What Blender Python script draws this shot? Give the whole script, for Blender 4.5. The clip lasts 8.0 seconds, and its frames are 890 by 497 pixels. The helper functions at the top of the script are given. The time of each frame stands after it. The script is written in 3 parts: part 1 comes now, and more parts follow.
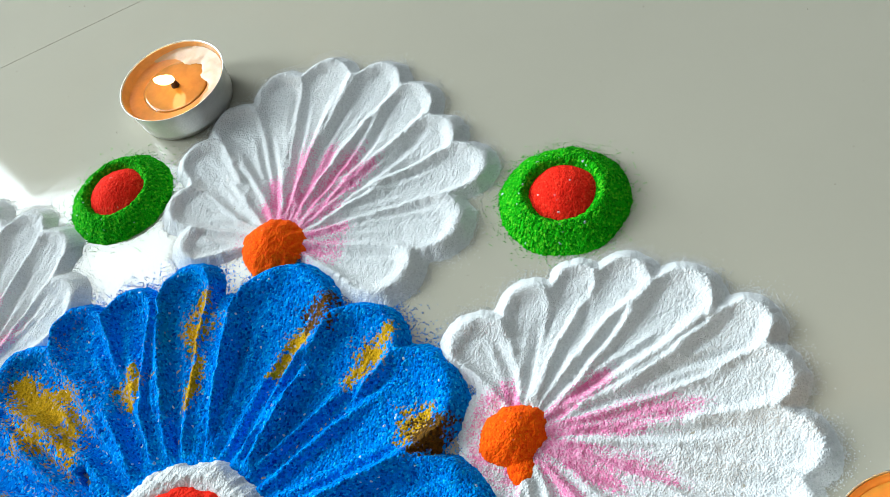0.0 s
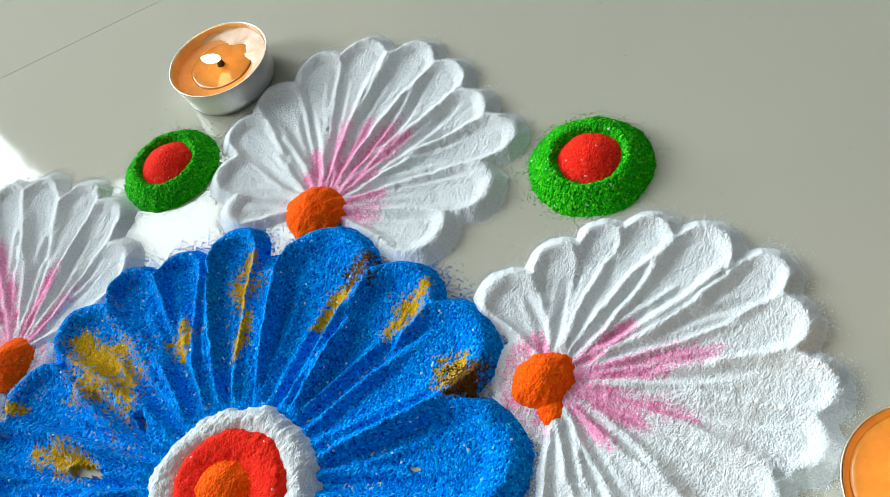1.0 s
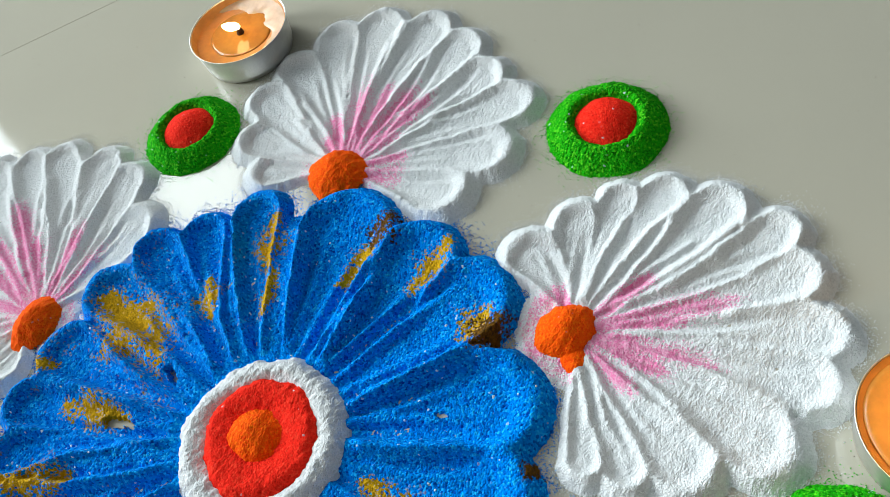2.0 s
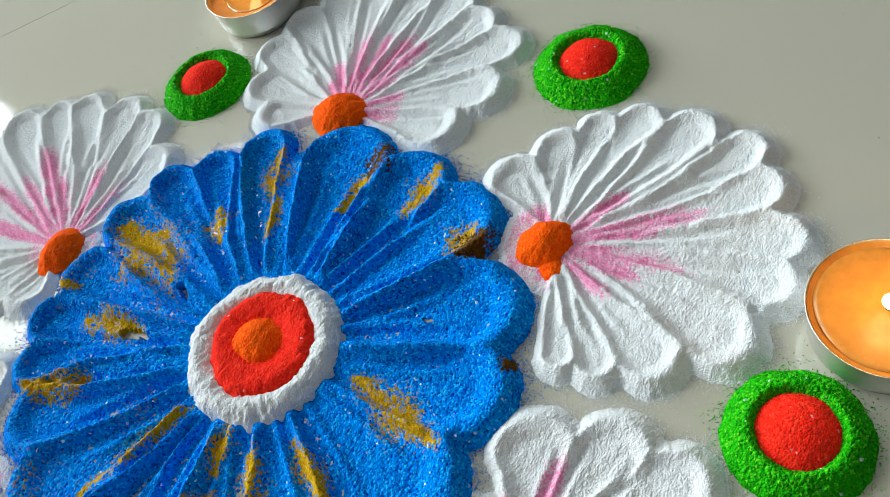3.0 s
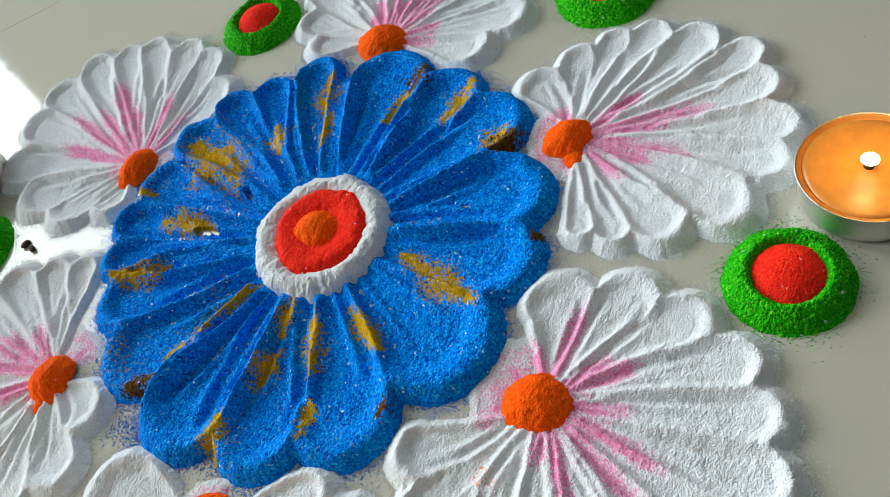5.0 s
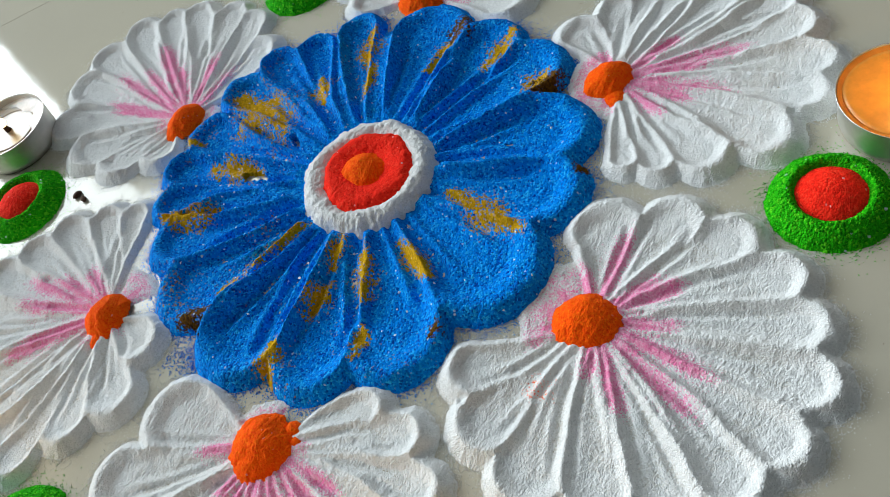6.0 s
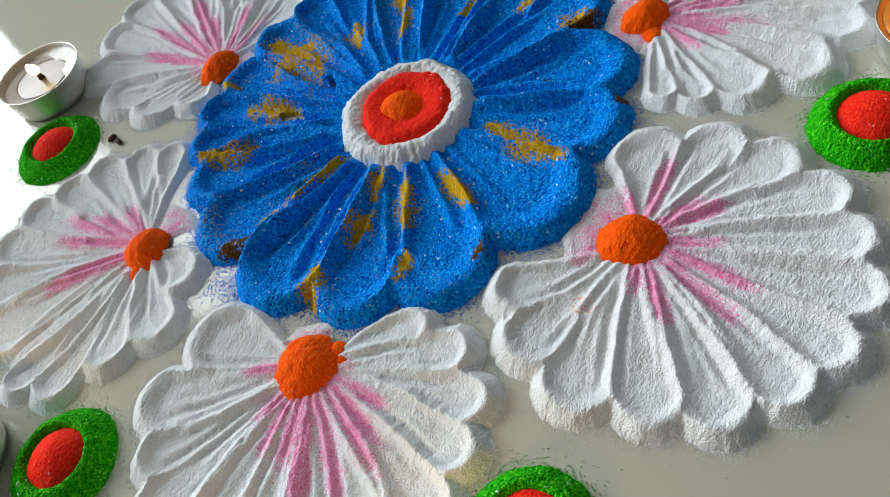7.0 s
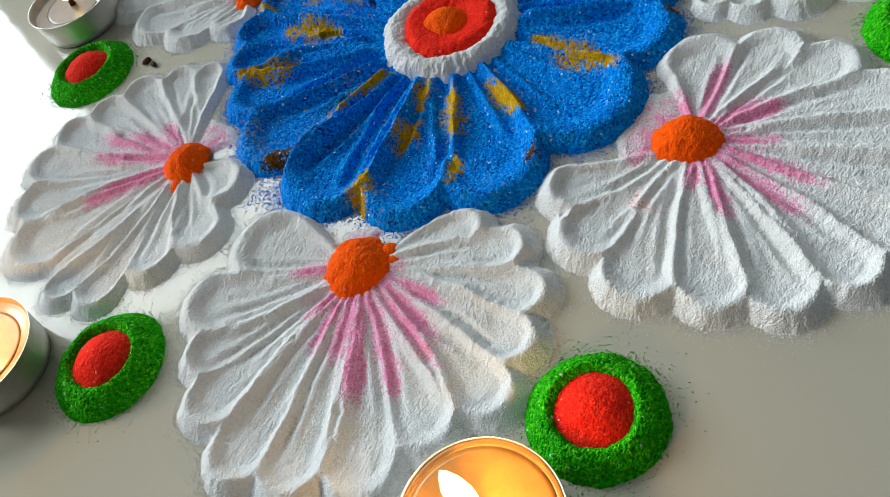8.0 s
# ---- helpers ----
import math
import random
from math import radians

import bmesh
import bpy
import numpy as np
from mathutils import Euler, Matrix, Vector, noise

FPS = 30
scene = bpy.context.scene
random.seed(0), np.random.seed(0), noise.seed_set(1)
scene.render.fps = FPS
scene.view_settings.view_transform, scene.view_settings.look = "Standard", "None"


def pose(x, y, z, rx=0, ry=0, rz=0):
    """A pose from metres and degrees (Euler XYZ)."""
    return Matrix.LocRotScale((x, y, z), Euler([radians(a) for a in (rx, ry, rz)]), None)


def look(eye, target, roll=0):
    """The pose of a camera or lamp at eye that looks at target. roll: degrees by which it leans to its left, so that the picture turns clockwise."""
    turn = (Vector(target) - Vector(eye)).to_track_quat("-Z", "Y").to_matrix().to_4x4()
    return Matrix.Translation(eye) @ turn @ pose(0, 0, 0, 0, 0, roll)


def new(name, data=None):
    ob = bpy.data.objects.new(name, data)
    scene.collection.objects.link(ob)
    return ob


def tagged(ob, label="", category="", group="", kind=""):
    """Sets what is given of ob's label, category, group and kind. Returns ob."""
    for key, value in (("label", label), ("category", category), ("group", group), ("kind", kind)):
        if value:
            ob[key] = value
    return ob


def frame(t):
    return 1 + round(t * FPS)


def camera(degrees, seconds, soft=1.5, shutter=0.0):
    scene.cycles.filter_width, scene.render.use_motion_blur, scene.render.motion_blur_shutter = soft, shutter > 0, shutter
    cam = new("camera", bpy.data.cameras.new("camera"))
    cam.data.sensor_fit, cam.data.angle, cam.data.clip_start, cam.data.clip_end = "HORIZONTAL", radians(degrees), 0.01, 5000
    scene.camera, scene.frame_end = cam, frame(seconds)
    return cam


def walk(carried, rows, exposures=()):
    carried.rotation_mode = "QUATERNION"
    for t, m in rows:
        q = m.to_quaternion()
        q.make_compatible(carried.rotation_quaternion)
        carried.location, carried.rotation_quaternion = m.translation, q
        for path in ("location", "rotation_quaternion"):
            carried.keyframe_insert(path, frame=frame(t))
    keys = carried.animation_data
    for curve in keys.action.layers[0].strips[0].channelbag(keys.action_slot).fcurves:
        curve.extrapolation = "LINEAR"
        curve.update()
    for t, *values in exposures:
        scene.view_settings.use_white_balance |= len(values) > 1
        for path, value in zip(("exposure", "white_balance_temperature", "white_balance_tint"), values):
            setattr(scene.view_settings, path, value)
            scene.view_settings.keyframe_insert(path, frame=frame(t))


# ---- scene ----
cam = camera(56.4, 8.0, soft=0.7)
PATH = [
    (0, (0.10044, -0.07101, 0.19696), (0.08143, 0.07139, -0.00764), -21.36),
    (0.5, (0.09728, -0.08163, 0.20184), (0.07431, 0.06313, -0.00069), -22.46),
    (1, (0.09482, -0.08900, 0.20215), (0.07003, 0.05588, -0.00007), -22.98),
    (1.5, (0.08955, -0.09824, 0.20200), (0.06514, 0.04709, 0.00005), -22.65),
    (1.7, (0.08288, -0.09833, 0.20471), (0.06125, 0.04436, 0.00058), -21.93),
    (2.8, (0.08595, -0.12338, 0.20411), (0.06038, 0.02004, 0.00094), -23.23),
    (3, (0.08862, -0.13400, 0.20171), (0.05999, 0.01310, 0.00160), -23.83),
    (3.5, (0.09103, -0.14808, 0.20647), (0.05689, -0.00026, 0.00776), -25.45),
    (4, (0.09084, -0.16050, 0.20906), (0.05449, -0.01180, 0.01141), -26.38),
    (4.2, (0.08726, -0.16343, 0.20941), (0.05212, -0.01530, 0.01111), -26.55),
    (5.3, (0.07780, -0.18971, 0.20941), (0.04147, -0.03911, 0.01320), -26.54),
    (5.5, (0.07429, -0.19485, 0.20693), (0.03790, -0.04284, 0.01182), -26.51),
    (6, (0.06367, -0.20434, 0.20447), (0.02559, -0.05174, 0.01014), -27.05),
    (6.5, (0.05495, -0.21337, 0.20307), (0.01610, -0.06114, 0.00860), -27.31),
    (7, (0.04407, -0.22342, 0.19658), (0.00736, -0.06946, 0.00305), -26.24),
    (7.5, (0.03307, -0.23288, 0.19176), (-0.00288, -0.07851, -0.00157), -25.56),
    (8, (0.02052, -0.24139, 0.18395), (-0.01494, -0.08868, -0.01079), -25.49),
]
walk(cam, [(t, look(eye, target, roll)) for t, eye, target, roll in PATH],
     exposures=[(0.0, 0.05, 6150, 1), (1.5, -0.11, 6250, 2), (3.5, -0.15, 6300, 2), (5.5, -0.33, 6350, 4), (7.0, -0.45, 6360, 4), (8.0, -0.5, 6380, 4)])

# ---- light: daylight through the doorway, the high window beside it and the window of the west wall ----
world = bpy.data.worlds.new("world")
scene.world = world
world.use_nodes = True
sky = world.node_tree.nodes.new("ShaderNodeTexSky")
sky.sky_type, sky.sun_disc = "NISHITA", False
sky.sun_elevation, sky.sun_rotation = radians(40), radians(-60)
world.node_tree.links.new(sky.outputs[0], world.node_tree.nodes["Background"].inputs[0])
world.node_tree.nodes["Background"].inputs[1].default_value = 0.12


def area_lamp(name, place, target, wide, high, watts, colour):
    data = bpy.data.lights.new(name, "AREA")
    data.shape, data.size, data.size_y, data.energy, data.color = "RECTANGLE", wide, high, watts, colour
    lamp = new(name, data)
    lamp.matrix_world = look(place, target)
    return lamp


NORTH = 1.5          # the wall with the door and the window
DOOR_L, DOOR_R, SILL, HEAD, WIN_R = -2.05, -1.10, 1.33, 2.06, -0.5
WEST, SIDE_S, SIDE_N, SIDE_SILL, SIDE_HEAD = -2.4, 0.35, 1.15, 0.75, 1.75
DAY = (0.90, 0.95, 1.0)
RADIANCE, SIDE_RADIANCE = 17.2, 35.0
for lamp_name, x0, x1, z0, z1 in (("daylight_door", DOOR_L, DOOR_R, 0.02, HEAD), ("daylight_window", DOOR_R, WIN_R, SILL, HEAD)):
    mid = ((x0 + x1) / 2, NORTH + 0.06, (z0 + z1) / 2)
    area_lamp(lamp_name, mid, (mid[0], 0, mid[2]), x1 - x0, z1 - z0, RADIANCE * math.pi * (x1 - x0) * (z1 - z0), DAY)
mid = (WEST - 0.06, (SIDE_S + SIDE_N) / 2, (SIDE_SILL + SIDE_HEAD) / 2)
area_lamp("daylight_side_window", mid, (0, mid[1], mid[2]), SIDE_N - SIDE_S, SIDE_HEAD - SIDE_SILL, SIDE_RADIANCE * math.pi * (SIDE_N - SIDE_S) * (SIDE_HEAD - SIDE_SILL), DAY)


# ---- materials ----
def material(name, rough=0.9, spec=0.3):
    mat = bpy.data.materials.new(name)
    mat.use_nodes = True
    b = mat.node_tree.nodes["Principled BSDF"]
    b.inputs["Roughness"].default_value = rough
    b.inputs["Specular IOR Level"].default_value = spec
    return mat, mat.node_tree, b


def node(tree, kind, **values):
    n = tree.nodes.new(kind)
    for key, value in values.items():
        n.inputs[key].default_value = value
    return n


def mixed(tree, fac, a, b, blend="MIX"):
    """A colour mix; a, b and fac are sockets or values."""
    m = tree.nodes.new("ShaderNodeMix")
    m.data_type, m.blend_type = "RGBA", blend
    for slot, value in ((0, fac), (6, a), (7, b)):
        if isinstance(value, bpy.types.NodeSocket):
            tree.links.new(value, m.inputs[slot])
        else:
            m.inputs[slot].default_value = (*value, 1) if isinstance(value, tuple) else value
    return m.outputs[2]


def mapped(tree, socket, lo, hi, to_lo=0.0, to_hi=1.0):
    m = node(tree, "ShaderNodeMapRange", **{"From Min": lo, "From Max": hi, "To Min": to_lo, "To Max": to_hi})
    tree.links.new(socket, m.inputs[0])
    return m.outputs[0]


def noise_at(tree, scale, detail=3.0, rough=0.6):
    co = tree.nodes.new("ShaderNodeTexCoord")
    n = node(tree, "ShaderNodeTexNoise", Scale=scale, Detail=detail, Roughness=rough)
    tree.links.new(co.outputs["Object"], n.inputs["Vector"])
    return n.outputs[0]


def grains(tree, scale):
    """One random number for each grain of the powder, and the distance from its middle."""
    co = tree.nodes.new("ShaderNodeTexCoord")
    v = node(tree, "ShaderNodeTexVoronoi", Scale=scale)
    tree.links.new(co.outputs["Object"], v.inputs["Vector"])
    sep = tree.nodes.new("ShaderNodeSeparateColor")
    tree.links.new(v.outputs["Color"], sep.inputs[0])
    return sep.outputs[0], sep.outputs[1], v.outputs["Distance"]


def attribute(tree, name):
    a = tree.nodes.new("ShaderNodeAttribute")
    a.attribute_name = name
    return a.outputs["Fac"]


def math_node(tree, op, a, b):
    m = tree.nodes.new("ShaderNodeMath")
    m.operation = op
    for slot, value in ((0, a), (1, b)):
        if isinstance(value, bpy.types.NodeSocket):
            tree.links.new(value, m.inputs[slot])
        else:
            m.inputs[slot].default_value = value
    return m.outputs[0]


def powder(name, dark, base, light, grain=2600.0, glint=0.0, relief=0.35, over=(), fine=1.0):
    """Coloured sand or chalk powder: grains of three tones, with other powders dusted over it where an attribute says so."""
    mat, tree, b = material(name, 0.9, 0.08)
    b.inputs["Diffuse Roughness"].default_value = 0.5
    one, two, far = grains(tree, grain)
    colour = mixed(tree, mapped(tree, one, 0.0, 0.35), dark, base)
    colour = mixed(tree, mapped(tree, one, 0.7, 1.0), colour, light)
    colour = mixed(tree, mapped(tree, noise_at(tree, 160.0), 0.35, 0.65, 0.0, 0.35), colour, base)
    for attr, (lo, mid_c, hi), spread in over:
        second = mixed(tree, two, lo, hi)
        second = mixed(tree, 0.35, second, mid_c)
        chance = math_node(tree, "ADD", math_node(tree, "MULTIPLY", grains(tree, grain * fine)[1], 0.75), mapped(tree, noise_at(tree, 420.0), 0.3, 0.7, spread + 0.02, spread + 0.27))
        amount = math_node(tree, "SUBTRACT", attribute(tree, attr), chance)
        colour = mixed(tree, mapped(tree, amount, -spread, spread), colour, second)
    # sparkle painted into the colour: a few grains turn near white
    if glint:
        colour = mixed(tree, mapped(tree, two, 1.0 - glint, 1.0 - glint + 0.005), colour, (0.75, 0.85, 0.9))
    tree.links.new(colour, b.inputs["Base Color"])
    bump = node(tree, "ShaderNodeBump", Strength=relief, Distance=0.0005)
    height = math_node(tree, "ADD", mapped(tree, far, 0.0, 0.7, 1.0, 0.0), math_node(tree, "MULTIPLY", one, 0.8))
    height = math_node(tree, "ADD", height, math_node(tree, "MULTIPLY", noise_at(tree, 900.0), 1.2))
    tree.links.new(height, bump.inputs["Height"])
    tree.links.new(bump.outputs[0], b.inputs["Normal"])
    return mat


PINK = ((0.80, 0.12, 0.36), (0.86, 0.34, 0.54), (0.88, 0.55, 0.68))
YELLOW = ((0.30, 0.19, 0.004), (0.72, 0.38, 0.004), (0.82, 0.50, 0.01))
ORANGE = ((0.95, 0.065, 0.001), (1.0, 0.115, 0.001), (1.0, 0.19, 0.003))
BROWN = ((0.02, 0.012, 0.006), (0.11, 0.05, 0.006), (0.26, 0.11, 0.004))
white_powder = powder("white_powder", (0.68, 0.685, 0.68), (0.785, 0.79, 0.785), (0.84, 0.845, 0.84), 1900.0, relief=0.6, fine=1.3,
                      over=(("thin", ((0.56, 0.53, 0.48), (0.60, 0.58, 0.53), (0.66, 0.64, 0.60)), 0.3), ("pink", PINK, 0.22), ("orange", ORANGE, 0.1)))
blue_powder = powder("blue_powder", (0.001, 0.045, 0.42), (0.003, 0.25, 0.84), (0.035, 0.52, 0.97), 1600.0, 0.006, 0.8,
                     over=(("yellow", YELLOW, 0.1), ("brown", BROWN, 0.1)))
green_powder = powder("green_powder", (0.008, 0.20, 0.001), (0.034, 0.48, 0.004), (0.16, 0.72, 0.02), 1500.0, 0.006, 1.0)
red_powder = powder("red_powder", (0.74, 0.010, 0.004), (0.93, 0.024, 0.010), (0.95, 0.06, 0.025), 1800.0, 0.004, 0.5)
orange_powder = powder("orange_powder", *ORANGE, 1800.0, 0.002, 0.6)


def tile_material():
    mat, tree, b = material("glazed_tile", 0.09, 0.34)
    large = mapped(tree, noise_at(tree, 5.0, 4.0), 0.3, 0.7)
    colour = mixed(tree, large, (0.395, 0.365, 0.29), (0.43, 0.397, 0.315))
    dust = mapped(tree, noise_at(tree, 1500.0, 2.0), 0.68, 0.76, 0.0, 0.3)
    colour = mixed(tree, dust, colour, (0.36, 0.33, 0.29))
    tree.links.new(colour, b.inputs["Base Color"])
    tree.links.new(mapped(tree, noise_at(tree, 60.0, 5.0), 0.3, 0.75, 0.05, 0.08), b.inputs["Roughness"])
    bump = node(tree, "ShaderNodeBump", Strength=0.04, Distance=0.001)
    tree.links.new(noise_at(tree, 90.0, 2.0), bump.inputs["Height"])
    tree.links.new(bump.outputs[0], b.inputs["Normal"])
    return mat


def plain(name, colour, rough=0.7, metal=0.0, spec=0.4, vary=0.08, scale=30.0, relief=0.0):
    mat, tree, b = material(name, rough, spec)
    b.inputs["Metallic"].default_value = metal
    dim = tuple(c * (1 - vary) for c in colour)
    tree.links.new(mixed(tree, mapped(tree, noise_at(tree, scale, 4.0), 0.3, 0.7), dim, colour), b.inputs["Base Color"])
    if relief:
        bump = node(tree, "ShaderNodeBump", Strength=relief, Distance=0.001)
        tree.links.new(noise_at(tree, scale * 4, 3.0), bump.inputs["Height"])
        tree.links.new(bump.outputs[0], b.inputs["Normal"])
    return mat


tile = tile_material()
grout = plain("grout", (0.62, 0.58, 0.50), 0.7)
wall_paint = plain("wall_paint", (0.16, 0.162, 0.165), 0.85, scale=3.0)
ceiling_paint = plain("ceiling_paint", (0.42, 0.42, 0.42), 0.9, scale=3.0)
aluminium = plain("aluminium", (0.80, 0.79, 0.76), 0.42, 1.0, scale=300.0, relief=0.15)
soot = plain("wick_soot", (0.05, 0.022, 0.01), 0.9, scale=900.0)


def wax_material(name, colour, rough=0.2):
    mat, tree, b = material(name, rough, 0.5)
    dim = tuple(c * 0.82 for c in colour)
    tree.links.new(mixed(tree, mapped(tree, noise_at(tree, 260.0, 4.0), 0.35, 0.65), dim, colour), b.inputs["Base Color"])
    b.inputs["Subsurface Weight"].default_value = 0.25
    b.inputs["Subsurface Radius"].default_value = (0.006, 0.003, 0.0012)
    b.inputs["Subsurface Scale"].default_value = 1.0
    return mat


amber_wax = wax_material("amber_wax", (0.78, 0.27, 0.035), 0.3)
pale_wax = wax_material("pale_wax", (0.66, 0.27, 0.065), 0.3)
white_wax = wax_material("white_wax", (0.42, 0.39, 0.36), 0.45)
honey_wax = wax_material("honey_wax", (0.52, 0.20, 0.03), 0.12)
snow_wax = wax_material("snow_wax", (0.66, 0.64, 0.62), 0.5)
frost_wax = wax_material("frost_wax", (0.56, 0.40, 0.27), 0.4)
grey_wax = wax_material("grey_wax", (0.22, 0.16, 0.11), 0.3)


def flame_material():
    mat = bpy.data.materials.new("flame")
    mat.use_nodes = True
    tree = mat.node_tree
    tree.nodes.remove(tree.nodes["Principled BSDF"])
    e = node(tree, "ShaderNodeEmission", Color=(1.0, 0.72, 0.32, 1), Strength=9.0)
    tree.links.new(e.outputs[0], tree.nodes["Material Output"].inputs[0])
    return mat


flame_glow = flame_material()


# ---- mesh helpers ----
def part(name, bm, mat, parent=None, label=""):
    mesh = bpy.data.meshes.new(name)
    bmesh.ops.recalc_face_normals(bm, faces=bm.faces)
    bm.to_mesh(mesh)
    bm.free()
    mesh.materials.append(mat)
    ob = new(name, mesh)
    ob.parent = parent
    return tagged(ob, label)


def box_into(bm, x0, x1, y0, y1, z0, z1):
    v = [bm.verts.new((x, y, z)) for x in (x0, x1) for y in (y0, y1) for z in (z0, z1)]
    for f in ((0, 1, 3, 2), (4, 6, 7, 5), (0, 4, 5, 1), (2, 3, 7, 6), (0, 2, 6, 4), (1, 5, 7, 3)):
        bm.faces.new([v[k] for k in f])


def box(name, x0, x1, y0, y1, z0, z1, mat, parent=None, label=""):
    bm = bmesh.new()
    box_into(bm, x0, x1, y0, y1, z0, z1)
    return part(name, bm, mat, parent, label)


def smooth(ob):
    ob.data.polygons.foreach_set("use_smooth", [True] * len(ob.data.polygons))
    return ob


def turned(profile, segments=72, wobble=0.0):
    """A body of revolution about z from (radius, height) pairs; radius 0 closes it."""
    bm = bmesh.new()
    rings = []
    for r, h in profile:
        if r <= 0:
            rings.append([bm.verts.new((0, 0, h))])
        else:
            rings.append([bm.verts.new((r * math.cos(a) * (1 + wobble * math.sin(3 * a + 1)), r * math.sin(a), h)) for a in (2 * math.pi * k / segments for k in range(segments))])
    for a, b in zip(rings, rings[1:]):
        for k in range(segments):
            k2 = (k + 1) % segments
            four = [a[k % len(a)], a[k2 % len(a)], b[k2 % len(b)], b[k % len(b)]]
            unique = list(dict.fromkeys(four))
            if len(unique) > 2:
                bm.faces.new(unique)
    return bm


TABLE = np.random.RandomState(7).rand(256, 256)


def lattice(x, y, seed=0):
    """Smooth random heights from 0 to 1 on a plane, one cell to a unit."""
    x, y = x + 31.7 * seed + 500, y + 17.3 * seed + 500
    i, j = np.floor(x).astype(int), np.floor(y).astype(int)
    u, v = x - i, y - j
    u, v = u * u * (3 - 2 * u), v * v * (3 - 2 * v)
    at = lambda a, b: TABLE[a % 256, b % 256]
    return (at(i, j) * (1 - u) + at(i + 1, j) * u) * (1 - v) + (at(i, j + 1) * (1 - u) + at(i + 1, j + 1) * u) * v


def fractal(x, y, scale, seed=0, octaves=3):
    total, gain = 0, 0.5
    for k in range(octaves):
        total = total + gain * (lattice(x * scale, y * scale, seed + 5 * k) - 0.5)
        scale, gain = scale * 2.1, gain * 0.5
    return total


def step(x, lo, hi):
    u = np.clip((x - lo) / (hi - lo), 0, 1)
    return u * u * (3 - 2 * u)


def settle(H, grid, slope, rounds=14):
    """Lets steep powder slide until no side is steeper than slope, then rounds it a little."""
    H = np.maximum(H, -0.4)
    for _ in range(rounds):
        low = H.copy()
        low[1:] = np.minimum(low[1:], H[:-1] + slope * grid)
        low[:-1] = np.minimum(low[:-1], H[1:] + slope * grid)
        low[:, 1:] = np.minimum(low[:, 1:], H[:, :-1] + slope * grid)
        low[:, :-1] = np.minimum(low[:, :-1], H[:, 1:] + slope * grid)
        diagonal = slope * grid * 1.414
        low[1:, 1:] = np.minimum(low[1:, 1:], H[:-1, :-1] + diagonal)
        low[:-1, :-1] = np.minimum(low[:-1, :-1], H[1:, 1:] + diagonal)
        low[1:, :-1] = np.minimum(low[1:, :-1], H[:-1, 1:] + diagonal)
        low[:-1, 1:] = np.minimum(low[:-1, 1:], H[1:, :-1] + diagonal)
        H = low
    for _ in range(2):
        H[1:-1, 1:-1] = 0.4 * H[1:-1, 1:-1] + 0.15 * (H[:-2, 1:-1] + H[2:, 1:-1] + H[1:-1, :-2] + H[1:-1, 2:])
    return H


def sheets(name, X, Y, H, owner, count, mat, parent, masks, hides=-0.35):
    """A relief of heights H (all in mm) over the grid X, Y, cut into one mesh for each owner."""
    step_mm = X[1, 0] - X[0, 0]
    gx, gy = np.gradient(H, step_mm)
    normal = np.stack([-gx, -gy, np.ones_like(H)], -1)
    normal /= np.linalg.norm(normal, axis=-1, keepdims=True)
    rows, cols = H.shape
    index = np.arange(rows * cols).reshape(rows, cols)
    top = np.maximum.reduce([H[:-1, :-1], H[1:, :-1], H[:-1, 1:], H[1:, 1:]])
    low = owner[:-1, :-1]
    flat = {k: v.ravel() for k, v in masks.items()}
    co = np.stack([X.ravel(), Y.ravel(), np.maximum(H.ravel(), -1.0)], -1) * 0.001
    normal = normal.reshape(-1, 3)
    made = []
    for k in range(count):
        i, j = np.nonzero((top > hides) & (low == k))
        if len(i) < 4:
            continue
        quads = np.stack([index[i, j], index[i + 1, j], index[i + 1, j + 1], index[i, j + 1]], -1)
        used, local = np.unique(quads, return_inverse=True)
        mesh = bpy.data.meshes.new(name)
        mesh.from_pydata(co[used].tolist(), [], local.reshape(-1, 4).tolist())
        mesh.polygons.foreach_set("use_smooth", np.ones(len(quads), bool))
        for key, values in flat.items():
            mesh.attributes.new(key, "FLOAT", "POINT").data.foreach_set("value", values[used].astype(np.float32))
        mesh.normals_split_custom_set_from_vertices(normal[used].tolist())
        mesh.materials.append(mat)
        ob = new(name, mesh)
        ob.parent = parent
        made.append(ob)
    return made


def empty(name, label, category, group=""):
    ob = new(name)
    ob.empty_display_size = 0.01
    return tagged(ob, label, category, group)


# ---- the room ----
floor = tagged(new("floor"), "beige glazed ceramic tile floor with thin joints", "floor", kind="structure")
bed = box("joint_bed", -3, 3, -3, 3, -0.02, -0.0002, grout, floor)
TURN_T, CORNER, SIZE, GAP = math.radians(15), (-0.35, 0.1353), 0.6, 0.00012
tile_bm = bmesh.new()
box_into(tile_bm, GAP / 2, SIZE - GAP / 2, GAP / 2, SIZE - GAP / 2, -0.010, 0.0)
bmesh.ops.bevel(tile_bm, geom=[e for e in tile_bm.edges if all(v.co.z > -0.001 for v in e.verts)], offset=0.0001, segments=1, affect="EDGES")
tile_mesh = bpy.data.meshes.new("tile")
tile_bm.to_mesh(tile_mesh)
tile_bm.free()
tile_mesh.materials.append(tile)
for a in range(-5, 6):
    for b in range(-5, 6):
        ob = new("tile", tile_mesh)
        ob.parent = floor
        ob.matrix_world = Matrix.Translation((*CORNER, 0)) @ Matrix.Rotation(TURN_T, 4, "Z") @ Matrix.Translation((a * SIZE, b * SIZE, 0))

